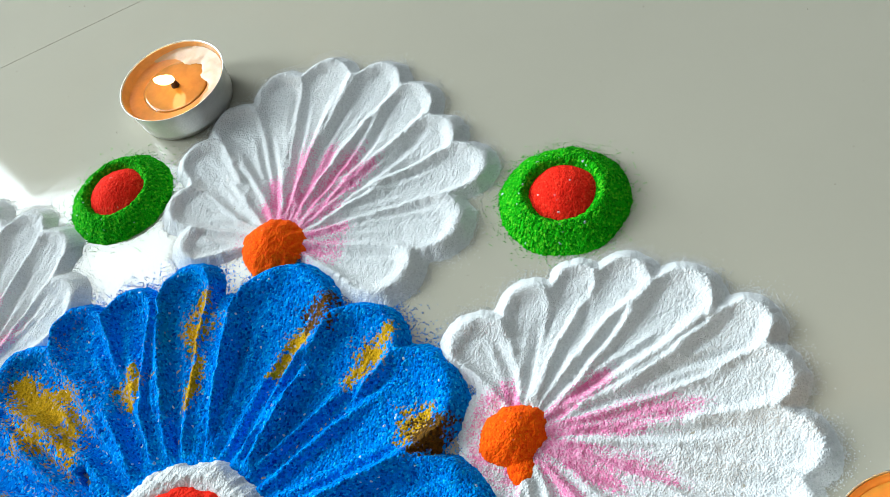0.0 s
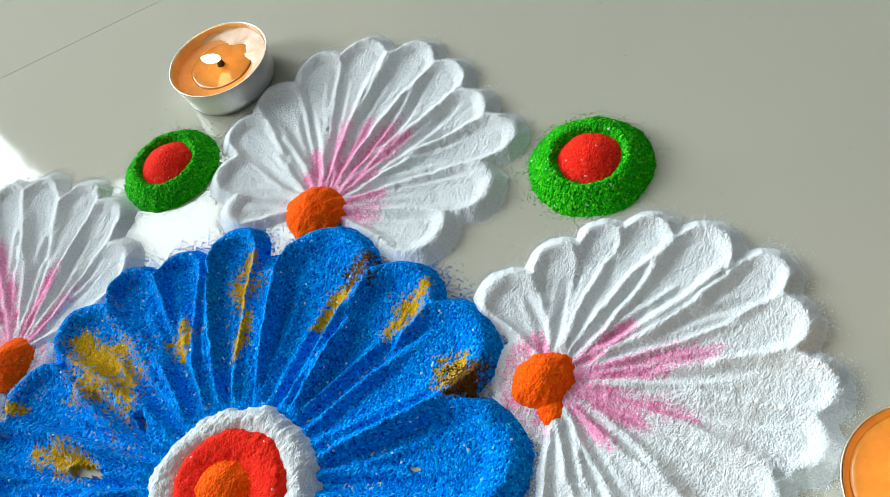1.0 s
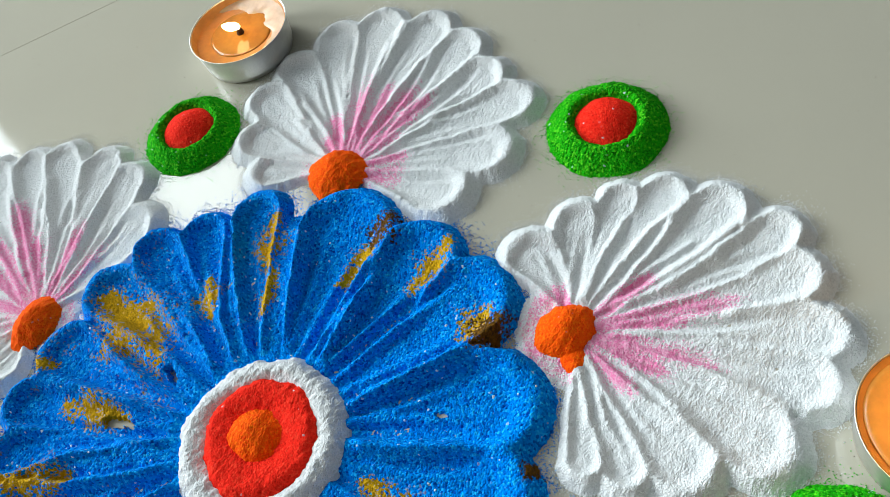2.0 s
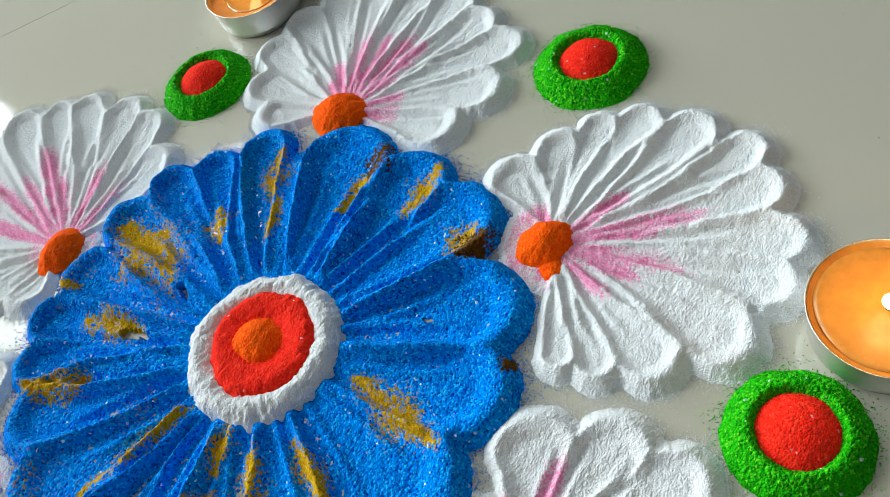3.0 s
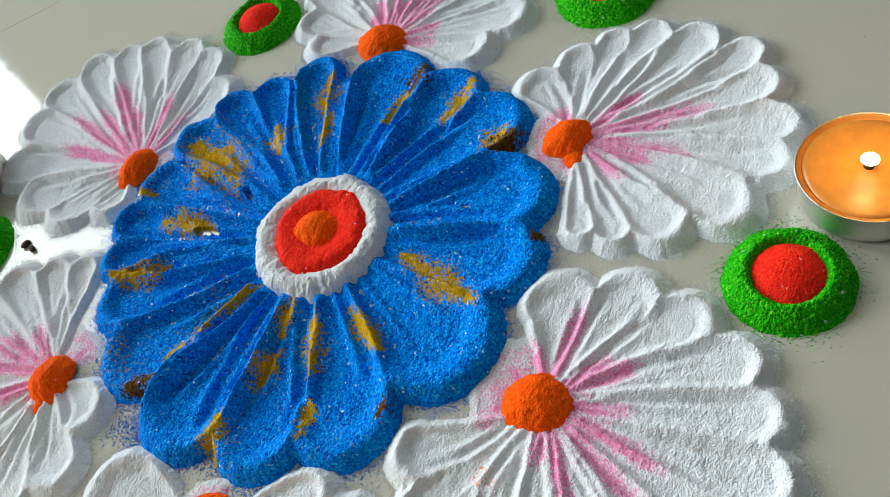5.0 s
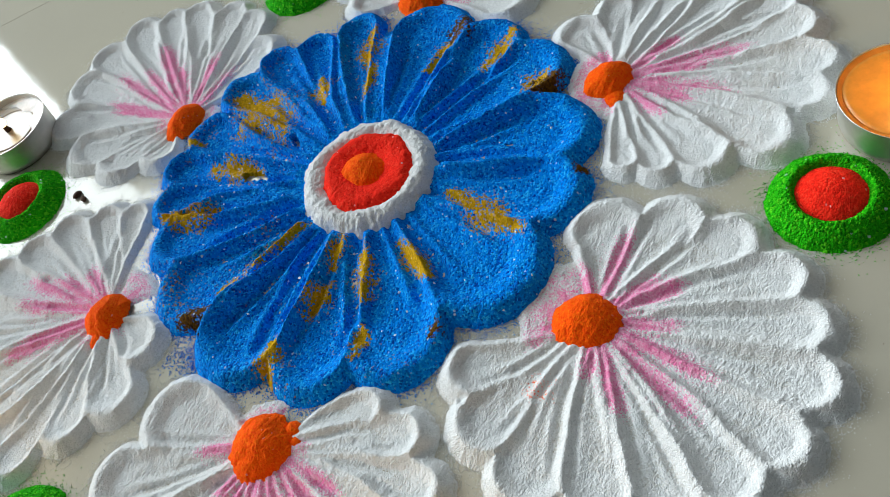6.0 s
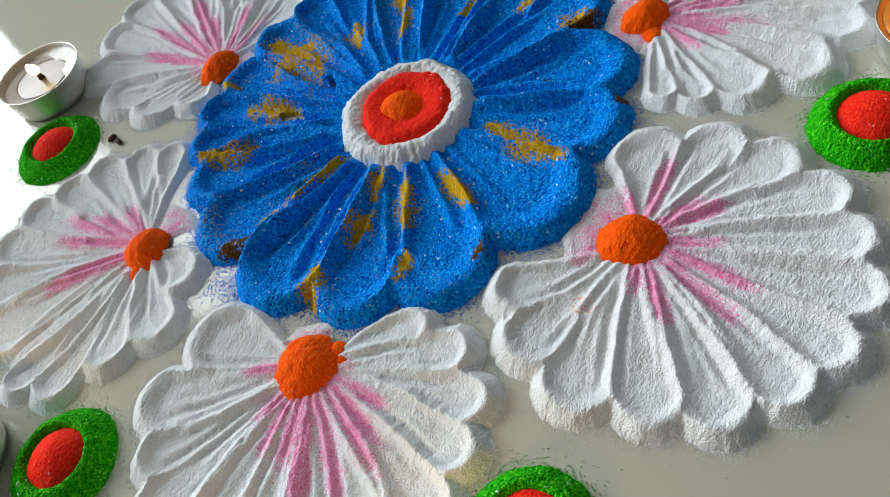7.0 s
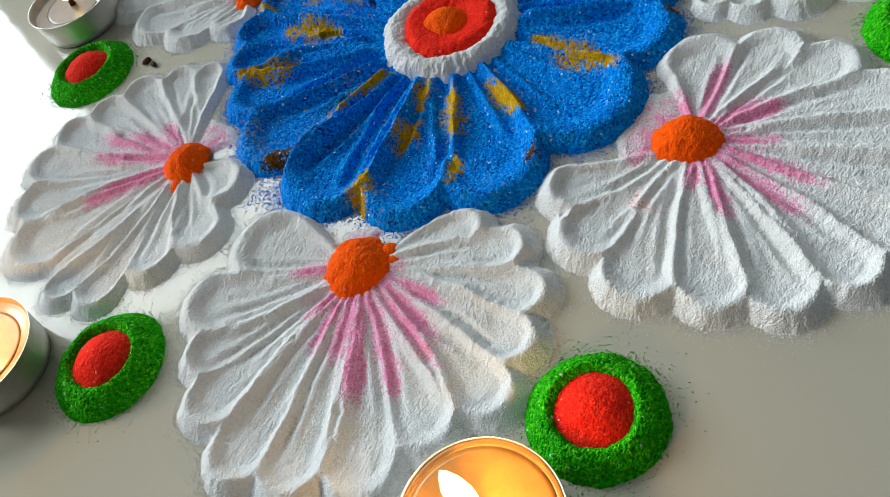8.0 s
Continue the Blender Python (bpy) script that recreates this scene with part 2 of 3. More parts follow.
EAST, SOUTH, HIGH, THICK = 1.9, -2.1, 2.7, 0.15
bm = bmesh.new()
box_into(bm, WEST - THICK, DOOR_L, NORTH, NORTH + THICK, -0.02, HIGH)
box_into(bm, DOOR_L, WIN_R, NORTH, NORTH + THICK, HEAD, HIGH)
box_into(bm, DOOR_R, WIN_R, NORTH, NORTH + THICK, -0.02, SILL)
box_into(bm, WIN_R, EAST + THICK, NORTH, NORTH + THICK, -0.02, HIGH)
tagged(part("wall_north", bm, wall_paint), "grey painted wall with a doorway and a high window", "wall", kind="structure")
bm = bmesh.new()
box_into(bm, WEST - THICK, WEST, SOUTH - THICK, SIDE_S, -0.02, HIGH)
box_into(bm, WEST - THICK, WEST, SIDE_N, NORTH, -0.02, HIGH)
box_into(bm, WEST - THICK, WEST, SIDE_S, SIDE_N, -0.02, SIDE_SILL)
box_into(bm, WEST - THICK, WEST, SIDE_S, SIDE_N, SIDE_HEAD, HIGH)
tagged(part("wall_west", bm, wall_paint), "grey painted wall with one window opening", "wall", kind="structure")
for wall_name, spot in (("wall_east", (EAST, EAST + THICK, SOUTH - THICK, NORTH)), ("wall_south", (WEST, EAST, SOUTH - THICK, SOUTH))):
    tagged(box(wall_name, *spot, -0.02, HIGH, wall_paint), "plain grey painted wall of the room", "wall", kind="structure")
tagged(box("ceiling", WEST - THICK, EAST + THICK, SOUTH - THICK, NORTH + THICK, HIGH, HIGH + 0.12, ceiling_paint), "plain light grey painted ceiling", "ceiling", kind="structure")


# ---- powder flowers ----
def sprinkle(name, x, y, size, mat, parent, seed):
    """Loose grains lying on the floor: small tetrahedra in one mesh."""
    rng = np.random.RandomState(seed + 5)
    n = len(x)
    x, y = x + rng.uniform(-0.4, 0.4, n), y + rng.uniform(-0.4, 0.4, n)
    r, turn = size * rng.uniform(0.5, 1.2, n), rng.uniform(0, 6.28, n)
    corners = [(x + r * np.cos(turn + k * 2.094), y + r * np.sin(turn + k * 2.094), 0 * x - 0.02) for k in range(3)] + [(x + 0.2 * r, y, 1.2 * r)]
    co = np.stack([np.stack(c, -1) for c in corners], 1).reshape(-1, 3) * 0.001
    faces = [(4 * k + a, 4 * k + b, 4 * k + c) for k in range(n) for a, b, c in ((0, 1, 3), (1, 2, 3), (2, 0, 3))]
    mesh = bpy.data.meshes.new(name)
    mesh.from_pydata(co.tolist(), [], faces)
    mesh.materials.append(mat)
    ob = new(name, mesh)
    ob.parent = parent
    return tagged(ob, kind="stuff")


def powder_flower(name, label, centre, petals, mat, inner, bank, ridge, trough, fit=0.54, groove=0.8, grid=0.42, seed=0, group="", streaks=(), masks=None, core=6.0, skin=0.2, jitter=0.13, outer=4.0, slope=1.0, bare=0.1, holes=(), dust=(), deep=1.0, loose=6000, spill=1.0, grain=0.2):
    """A flower of powder on the floor, each petal drawn with a finger towards the middle.
    petals: (direction in degrees, length in mm). bank: height of the outer end; ridge: of the ridges beside a stroke; trough: of its floor."""
    parent = empty(name, label, "rangoli flower", group)
    cx, cy = centre
    n = len(petals)
    reach = max(l for _, l in petals) + 4
    X, Y = np.meshgrid(np.arange(cx - reach, cx + reach, grid), np.arange(cy - reach, cy + reach, grid), indexing="ij")
    rim = fractal(X, Y, 0.22, seed + 3, 3) * 1.1 + fractal(X, Y, 1.1, seed + 8, 2) * 1.3
    rng = random.Random(seed)
    best = np.full(X.shape, -99.0)
    owner = np.zeros(X.shape, int)
    H = np.full(X.shape, -2.0)
    ends = [(cx + l * math.cos(math.radians(a)), cy + l * math.sin(math.radians(a))) for a, l in petals]
    gaps = [math.dist(ends[k], ends[(k + 1) % n]) for k in range(n)]
    widths = []
    for k in range(n):
        near = sorted([gaps[k - 1], gaps[k]])
        widths.append(fit * (near[0] if near[1] > 1.7 * near[0] else (near[0] + near[1]) / 2))
    strokes = [(angle, length, min(widths[k], 0.36 * length), k, False) for k, (angle, length) in enumerate(petals)]
    for k in range(n):
        (a0, l0), (a1, l1) = petals[k], petals[(k + 1) % n]
        gap = (a0 - a1 + 180) % 360 - 180
        for share in ((0.5,) if groove < 1.5 else (0.34, 0.64)):
            if abs(gap) < 34 and rng.random() < groove:
                strokes.append((a1 + gap * (share + rng.uniform(-0.05, 0.05)), min(l0, l1) * rng.uniform(0.80, 0.97), gaps[k] * rng.uniform(0.06, 0.10) + 0.8, k, True))
    R = np.hypot(X - cx, Y - cy)
    A = np.degrees(np.arctan2(Y - cy, X - cx)) % 360
    hull, ripple = np.zeros(X.shape), np.zeros(X.shape)
    for k in range(n):
        (a0, l0), (a1, l1) = petals[k], petals[(k + 1) % n]
        gap = (a0 - a1 + 180) % 360 - 180
        if abs(gap) < 34:
            share = ((A - a1 + 180) % 360 - 180) / gap
            hull = np.where((share >= 0) & (share <= 1), l1 + (l0 - l1) * share, hull)
    for m, (angle, length, wide, k, thin) in enumerate(strokes):
        a = math.radians(angle)
        ax, ay = math.cos(a), math.sin(a)
        bend = rng.uniform(-0.05, 0.05) * length
        run = length - wide * 0.93 - inner
        forward = (X - cx) * ax + (Y - cy) * ay - inner
        lateral = -(X - cx) * ay + (Y - cy) * ax - bend * np.sin(math.pi * np.clip(forward / run, 0, 1))
        lateral = lateral + 2.2 * fractal(X, Y, 0.05, seed + m, 2) + 0.7 * fractal(X, Y, 0.22, seed + m, 2)
        if thin:
            share = forward / run
            spread = (0.75 + 0.5 * np.clip(share, 0, 1)) * (0.75 + 0.25 * deep)
            fade = step(share, 0.08, 0.35) * (1 - step(share, 0.7, 1.0))
            furrow = 0.55 * np.exp(-((np.abs(lateral) - 1.9 * spread) / spread) ** 2) - 0.8 * np.exp(-(lateral / spread) ** 2)
            ripple = ripple + deep * fade * furrow * (1 + 0.8 * fractal(X, Y, 0.1, seed + m, 2))
            continue
        w0, w1 = 0.12 * wide, wide
        grow = (w1 - w0) / run
        along = np.clip((forward + np.abs(lateral) * grow / math.sqrt(max(1 - grow * grow, 0.1))) / run, 0, 1)
        hw = w0 + (w1 - w0) * along
        field = hw - np.hypot(forward - along * run, lateral)
        field = field + rim * (0.25 + 0.75 * along)
        forward = forward - run
        cap = step(forward, -0.25 * wide, 0.75 * wide)
        rise, fall = 1.5 + outer * cap, 1.2 + (0.36 + 0.3 * cap) * hw
        crest = (ridge * (0.45 + 0.55 * along)) * (1 - cap) + bank * cap
        crest = crest * (1 + 0.5 * fractal(X, Y, 0.12, seed + m, 2))
        up = np.clip(field / rise, -2, 1)
        up = np.where(up > 0, np.sin(np.clip(up, 0, 1) * math.pi / 2), up)
        down = step(field, rise * 0.78, rise * 0.8 + fall)
        floor_h = trough * (1 + 0.9 * fractal(lateral * 0.5, forward * 0.05, 1.0, seed + 40 + m, 2)) + 0.25 * bank * step(forward, -0.9 * wide, 0.2 * wide)
        h = np.where(up > 0, crest * up * (1 - down) + floor_h * np.minimum(up * 1.5, 1) * down, up * 1.5)
        better = field > best
        best[better], owner[better], H[better] = field[better], k, h[better]
    between = np.minimum((hull * 0.87 - R) * 0.45, ridge * (0.6 + 0.2 * fractal(X, Y, 0.3, seed + 15, 2)) * step(R, 0, 0.6 * hull + 1))
    keep = step(best, 0.1, 1.3)
    H = np.where(between > H, between * (1 - keep) + H * keep, H)
    H = np.where(best > 0, np.maximum(H + ripple, np.minimum(H, 0.15)), H)
    if core:
        heap = 1.6 * (1 - step(R, core * 0.6, core * 1.3)) - 0.5 * step(R, core, core * 1.4)
        H = np.maximum(H, np.where(R < core * 1.3, heap + fractal(X, Y, 0.4, seed, 2), -9))
    if core > 10:
        H = np.minimum(H, 1.3 + 8 * step(R, core * 0.98, core * 1.45) + fractal(X, Y, 0.4, seed, 2))
    for start, end, far in dust:
        inside = far - R + 5 * fractal(X, Y, 0.2, seed + 21, 3)
        edge = np.minimum((A - start + 180) % 360 - 180, (end - A + 180) % 360 - 180) * 0.2
        H = np.maximum(H, np.minimum(np.minimum(inside, edge) * 0.35, 0.8 + 0.9 * fractal(X, Y, 0.4, seed + 22, 2)))
    H = settle(H, grid, slope)
    solid = H > 0
    H = H + np.where(solid, fractal(X, Y, 0.3, seed + 60, 2) * 0.5 + fractal(X, Y, 1.3, seed + 61, 2) * skin * 2, 0)
    H = H + np.where(solid, np.random.RandomState(seed).uniform(-jitter, jitter, X.shape), 0)
    for x0, y0, x1, y1, w in holes:
        dx, dy = x1 - x0, y1 - y0
        t = np.clip(((X - x0) * dx + (Y - y0) * dy) / (dx * dx + dy * dy), 0, 1)
        d = np.hypot(X - x0 - t * dx, Y - y0 - t * dy) + 2.6 * fractal(X, Y, 0.6, seed, 2)
        H = np.where(d < w, np.minimum(H, -0.2), H)
    all_masks = {"thin": bare * (1.1 + 1.6 * fractal(X, Y, 0.12, seed + 33, 2)) * 0.75 * (1 - step(H, trough * 0.9, trough * 2.2)) * step(R, core, core * 2)}
    if streaks:
        pink = np.zeros(X.shape)
        for angle, length in streaks:
            turn = (A - angle + 180) % 360 - 180
            wide_mm = np.radians(turn) * R + 1.5 * fractal(X, Y, 0.15, seed + int(angle), 2)
            haze = 0.36 * np.exp(-(wide_mm / (3.5 + 0.13 * R)) ** 2) * (1 - step(R, length * 0.6, length * 1.35)) * (1 + fractal(X, Y, 0.12, seed + 71, 2))
            pink = np.maximum(pink, haze)
            pink = np.maximum(pink, np.exp(-(wide_mm / (1.7 + 0.05 * R)) ** 2) * (1 - step(R, length * 0.7, length * 1.2)))
        pink = np.maximum(pink * (1.15 + 0.8 * fractal(X, Y, 0.2, seed + 90, 2)) * (0.62 + 0.75 * lattice(A / 2.6, R * 0.04, seed + 91)), 0.55 * (1 - step(R, core * 1.8, core * 3.2)) * step(fractal(X, Y, 0.12, seed + 70, 2), -0.1, 0.15))
        for start, end, far in dust:
            inside = step((A - start + 180) % 360 - 180, -6, 4) * step((end - A + 180) % 360 - 180, -6, 4) * (1 - step(R, far * 0.75, far * 1.1))
            pink = np.maximum(pink, inside * (0.62 + 0.8 * fractal(X, Y, 0.15, seed + 23, 2)))
        all_masks["pink"] = pink * 1.2
    if masks:
        all_masks.update(masks(X, Y, R, A))
    sheets("petal", X, Y, H, owner, n, mat, parent, all_masks)
    chance = np.where((best < 0.1) & (H < 0), np.exp(np.minimum(best, 0) / spill), 0).ravel()
    pick = np.random.RandomState(seed + 1).choice(chance.size, loose, p=chance / chance.sum())
    sprinkle("grain_scatter", X.ravel()[pick], Y.ravel()[pick], grain, mat, parent, seed)
    return parent


def heap(name, centre, radius, height, mat, parent=None, hole=0.0, dip=0.0, base=0.0, seed=0, grid=0.4, lump=0.7, edge=0.35, squash=1.0, turn=0.0, label="", jitter=0.08, wrinkle=0.0, power=2.0, crest=0.5):
    """A round heap of powder; with a hole it is a ring wall."""
    cx, cy = centre
    reach = radius * 1.35
    X, Y = np.meshgrid(np.arange(cx - reach, cx + reach, grid), np.arange(cy - reach, cy + reach, grid), indexing="ij")
    c, s = math.cos(math.radians(turn)), math.sin(math.radians(turn))
    u, v = (X - cx) * c + (Y - cy) * s, (-(X - cx) * s + (Y - cy) * c) / squash
    R = np.hypot(u, v)
    R = R + lump * (fractal(X, Y, 0.16, seed, 3) * 2.2 + fractal(X, Y, 0.9, seed + 4, 2) * 0.7)
    if hole:
        mid = hole + (radius - hole) * crest
        w = np.where(R > mid, (R - mid) / (radius - mid), (mid - R) / (mid - hole))
        H = height * (1 - w ** power)
        H = np.where(R < mid, np.maximum(H, dip), H)
    else:
        H = height * (np.cos(np.clip(R / radius, 0, 1) * math.pi / 2) ** 0.85) - np.maximum(R / radius - 1, 0) * height * 2
    if wrinkle:
        turn_a = np.arctan2(Y - cy, X - cx)
        H = np.where(H > 0, H + wrinkle * (lattice(turn_a * 14 + 40 + 2 * fractal(X, Y, 0.2, seed, 2), R * 0.12, seed) - 0.5) * step(H, 0, height * 0.6), H)
    H = np.where(H > 0, H + np.random.RandomState(seed).uniform(-jitter, jitter, X.shape), H)
    H = np.where(H > 0, H + fractal(X, Y, 0.35, seed + 9, 2) * 0.6 * lump + fractal(X, Y, 1.2, seed + 12, 2) * edge, H) + base
    made = sheets(name, X, Y, H, np.zeros(X.shape, int), 1, mat, parent, {}, hides=base - 0.6 if not base else base - 0.3)
    return tagged(made[0], label)


WHITE = (
    ("white powder flower with pink streaks and an orange heap", (33.0, 83.3),
     ((162, 36), (139, 47), (119, 58), (102, 65), (85, 74), (71, 78), (54, 78), (40, 74), (24, 69), (9, 71), (350, 60), (328, 48)),
     ((70, 43), (57, 39), (44, 42), (32, 41), (26, 25), (90, 28), (104, 18), (359, 23), (332, 19)), (31.0, 82.8), 9.8, 0.05, ((318, 350, 24),)),
    ("white powder flower with pale pink dust and an orange heap", (91.4, 5.0),
     ((101, 38), (73, 45), (57, 53), (44, 60), (28, 66), (13, 72), (0, 70), (343, 72), (329, 70), (310, 66), (291, 56), (274, 49), (259, 44)),
     ((22, 28), (357, 45), (351, 31), (329, 39), (316, 29), (295, 25), (95, 16), (237, 13)), (89.0, 5.3), 8.8, 0.2, ((75, 265, 17),)),
    ("large white powder flower with deep pink streaks", (62.2, -83.8),
     ((68, 43), (38, 50), (17, 55), (357, 61), (340, 64), (324, 68), (307, 68), (292, 67), (275, 65), (258, 60), (236, 59), (213, 53), (190, 47)),
     ((21, 24), (8, 28), (314, 39), (298, 40), (270, 30), (249, 19), (338, 25), (172, 17), (120, 16), (83, 18), (56, 32)), (60.4, -83.5), 9.4, 0.75, ((85, 192, 22),)),
    ("white powder flower with many thin ridges and pink lines", (-37.2, -96.5),
     ((150, 47), (179, 58), (199, 60), (215, 66), (233, 73), (248, 72), (266, 72), (284, 65), (301, 67), (317, 62), (332, 59), (349, 51), (6, 40)),
     ((171, 24), (217, 24), (235, 31), (250, 33), (262, 45), (278, 45), (294, 43), (301, 38), (318, 29)), (-38.8, -96.6), 10.0, 0.75, ((60, 130, 15),)),
    ("white powder flower with faint pink, lit by the doorway", (-97.2, -30.3),
     ((81, 50), (98, 53), (116, 59), (133, 62), (147, 68), (163, 71), (180, 70), (200, 71), (226, 68), (239, 65), (255, 52), (279, 46), (308, 32)),
     ((146, 45), (160, 41), (136, 32), (115, 25), (188, 36), (192, 41), (27, 15)), (-97.6, -32.0), 9.0, 0.7, ((5, 70, 19),)),
    ("white powder flower with slim petals and light pink lines", (-73.2, 57.0),
     ((40, 53), (59, 66), (72, 72), (88, 78), (99, 80), (111, 85), (126, 83), (140, 77), (160, 71), (180, 56), (201, 43), (232, 29)),
     ((130, 57), (147, 47), (119, 47), (105, 54), (98, 37), (70, 38), (46, 33)), (-73.9, 55.2), 9.6, 0.25, ((270, 20, 14),)),
)


def spilled(X, Y, R, A):
    """A few orange grains fallen beside the heap of the third flower."""
    return {"orange": 0.42 * np.exp(-((X - 43) ** 2 + (Y + 100) ** 2) / 30)}


for k, (label, centre, petals, streaks, mound, size, bare, dust) in enumerate(WHITE):
    flower = powder_flower("white_flower", label, centre, petals, white_powder, 5.0, 3.9, 4.1, 0.6, groove=(1.6, 1.8, 1.5, 1.6, 1.5, 1.6)[k], bare=bare, dust=dust, masks=spilled if k == 2 else None, seed=11 * k + 1, group="white flowers round the blue flower", streaks=streaks)
    heap("orange_mound", mound, size, 5.0, orange_powder, flower, seed=40 + k, base=1.7, lump=1.6, jitter=0.16, squash=(1.0, 0.82, 0.95, 1.0, 0.85, 0.8)[k], turn=(0, 25, 0, 0, 60, 50)[k], label="bright orange powder heap")
    for x, y, r in {1: ((89.4, -2.4, 3.4), (89.0, -5.0, 2.2)), 4: ((-100.5, -41.0, 2.6),), 0: ((38.6, 79.8, 2.6),), 3: ((-29.4, -93.4, 2.4), (-28.2, -97.6, 1.8))}.get(k, ()):
        heap("orange_spill", (x, y), r, 1.3, orange_powder, flower, seed=60 + k, base=1.3, lump=0.8, grid=0.3, label="small spill of orange powder")

YELLOW_STREAKS = (
    (8.9, 71.6, 6.4, 49.2, 2.3), (8.6, 48.2, 3.3, 34.8, 1.0), (-13.5, 53.1, -13.7, 42.0, 2.1), (-47.5, 56.4, -28.9, 30.0, 4.9),
    (-64.6, 36.8, -73.0, 35.6, 1.3), (-58.7, 21.4, -39.9, 12.9, 2.0), (-76.6, 1.9, -57.1, -2.3, 2.5), (-54.7, -36.6, -22.2, -19.3, 1.1),
    (-37.0, -77.2, -33.7, -63.8, 1.7), (-22.3, -55.0, -15.5, -46.6, 1.8), (-7.2, -77.0, -4.9, -66.2, 0.8), (-4.5, -58.3, -2.4, -35.4, 1.5),
    (29.8, -23.2, 48.6, -48.0, 2.4), (62.9, 42.6, 49.3, 31.6, 1.8), (68.8, 16.9, 62.9, 12.3, 2.9), (43.4, 53.5, 28.3, 39.4, 1.2),
    (18.7, -56.0, 9.1, -36.9, 1.1), (-13.0, -40.0, -9.0, -26.0, 0.9))
BROWN_STREAKS = ((72, 13, 65, 7, 3.2), (47, 57, 39, 49, 2.6), (-65, -46, -58, -44, 2.8), (73.0, -29.5, 70.8, -31.1, 1.3), (16.6, -76.2, 18.7, -73.0, 1.2))


def streak_mask(X, Y, some, seed):
    out = np.zeros(X.shape)
    for x0, y0, x1, y1, w in some:
        dx, dy = x1 - x0, y1 - y0
        t = np.clip(((X - x0) * dx + (Y - y0) * dy) / (dx * dx + dy * dy), 0, 1)
        d = np.hypot(X - x0 - t * dx, Y - y0 - t * dy) + (1.2 + 1.1 * w) * fractal(X, Y, 0.16, seed, 3)
        w = w * (2.5 - 1.8 * np.abs(2 * t - 1)) + 0.9
        out = np.maximum(out, 1.16 * np.exp(-(np.clip(d, 0, None) / w) ** 1.3))
    return out * (0.95 + 0.9 * fractal(X, Y, 0.3, seed + 2, 2))


blue = powder_flower("blue_flower", "large blue powder flower with yellow streaks round a white ring", (0.2, -3.5),
                     ((101, 86), (87, 88), (62, 86), (40, 83), (22, 84), (354, 81), (332, 80), (304, 82), (273, 85), (252, 86), (230, 87), (205, 85), (185, 84), (170, 86), (158, 87), (144, 86), (127, 89), (113, 90)),
                     blue_powder, 12.0, 4.8, 7.2, 0.5, seed=200, core=24.0, skin=0.3, jitter=0.14, deep=2.8, slope=2.0, fit=0.5, groove=2.0, outer=3.4, bare=0.0, loose=10000, spill=1.7, grain=0.26,
                     holes=((-45, 13.5, -37.5, 10.0, 1.3), (51.3, -9.2, 52.6, -9.6, 0.8), (-26, 24, -24, 20, 0.8)),
                     masks=lambda X, Y, R, A: {"yellow": np.maximum(streak_mask(X, Y, YELLOW_STREAKS, 301), (0.11 + 0.09 * np.cos(np.radians(A - 175))) * (0.8 + 4.0 * fractal(X, Y, 0.06, 333, 3))), "brown": streak_mask(X, Y, BROWN_STREAKS, 311)})
rng = np.random.RandomState(640)
along, off = rng.uniform(0, 1, 1200), rng.normal(0, 3.2, 1200)
sprinkle("grain_scatter", -73 + 27 * along - 0.6 * off, -54 - 20 * along - 0.8 * off, 0.3, blue_powder, blue, 641)
heap("ring_wall", (1.4, -4.6), 25.0, 4.6, white_powder, blue, hole=14.6, dip=0.6, base=1.0, seed=77, lump=1.5, wrinkle=0.7, power=2.0, edge=0.8, jitter=0.1, label="pinched white powder ring")
heap("red_disc", (1.8, -3.9), 18.4, 4.4, red_powder, blue, hole=3.0, dip=0.6, base=1.4, seed=78, lump=1.5, crest=0.72, label="red powder disc")
heap("orange_mound", (-0.4, -3.0), 9.6, 5.2, orange_powder, blue, base=2.0, jitter=0.14, seed=79, lump=1.6, label="orange powder heap")

# ---- green and red dots ----
DOTS = ((-20.8, 120.4, 18.4), (119.0, 71.7, 19.4), (134.5, -65.9, 17.6), (16.6, -157.5, 17.2), (-117.9, -106.4, 18.1), (-145.7, 37.5, 18.7))
for k, (x, y, r) in enumerate(DOTS):
    dot = empty("powder_dot", "round green powder ring with a red powder heap inside", "powder dot", "green and red dots")
    heap("green_ring", (x, y), r - 0.1, 6.0, green_powder, dot, hole=7.4, dip=1.0, crest=0.36, power=1.5, seed=100 + 7 * k, lump=0.8, edge=0.45, jitter=0.34, label="grainy green powder ring")
    heap("red_mound", (x, y), 10.4, 5.2, red_powder, dot, base=3.0, seed=103 + 7 * k, lump=0.5, label="red powder heap")
    rng = np.random.RandomState(900 + k)
    far, way = r * 0.97 + rng.exponential(1.7, 900), rng.uniform(0, 2 * math.pi, 900)
    sprinkle("grain_scatter", x + far * np.cos(way), y + far * np.sin(way), 0.24, green_powder, dot, 910 + k)


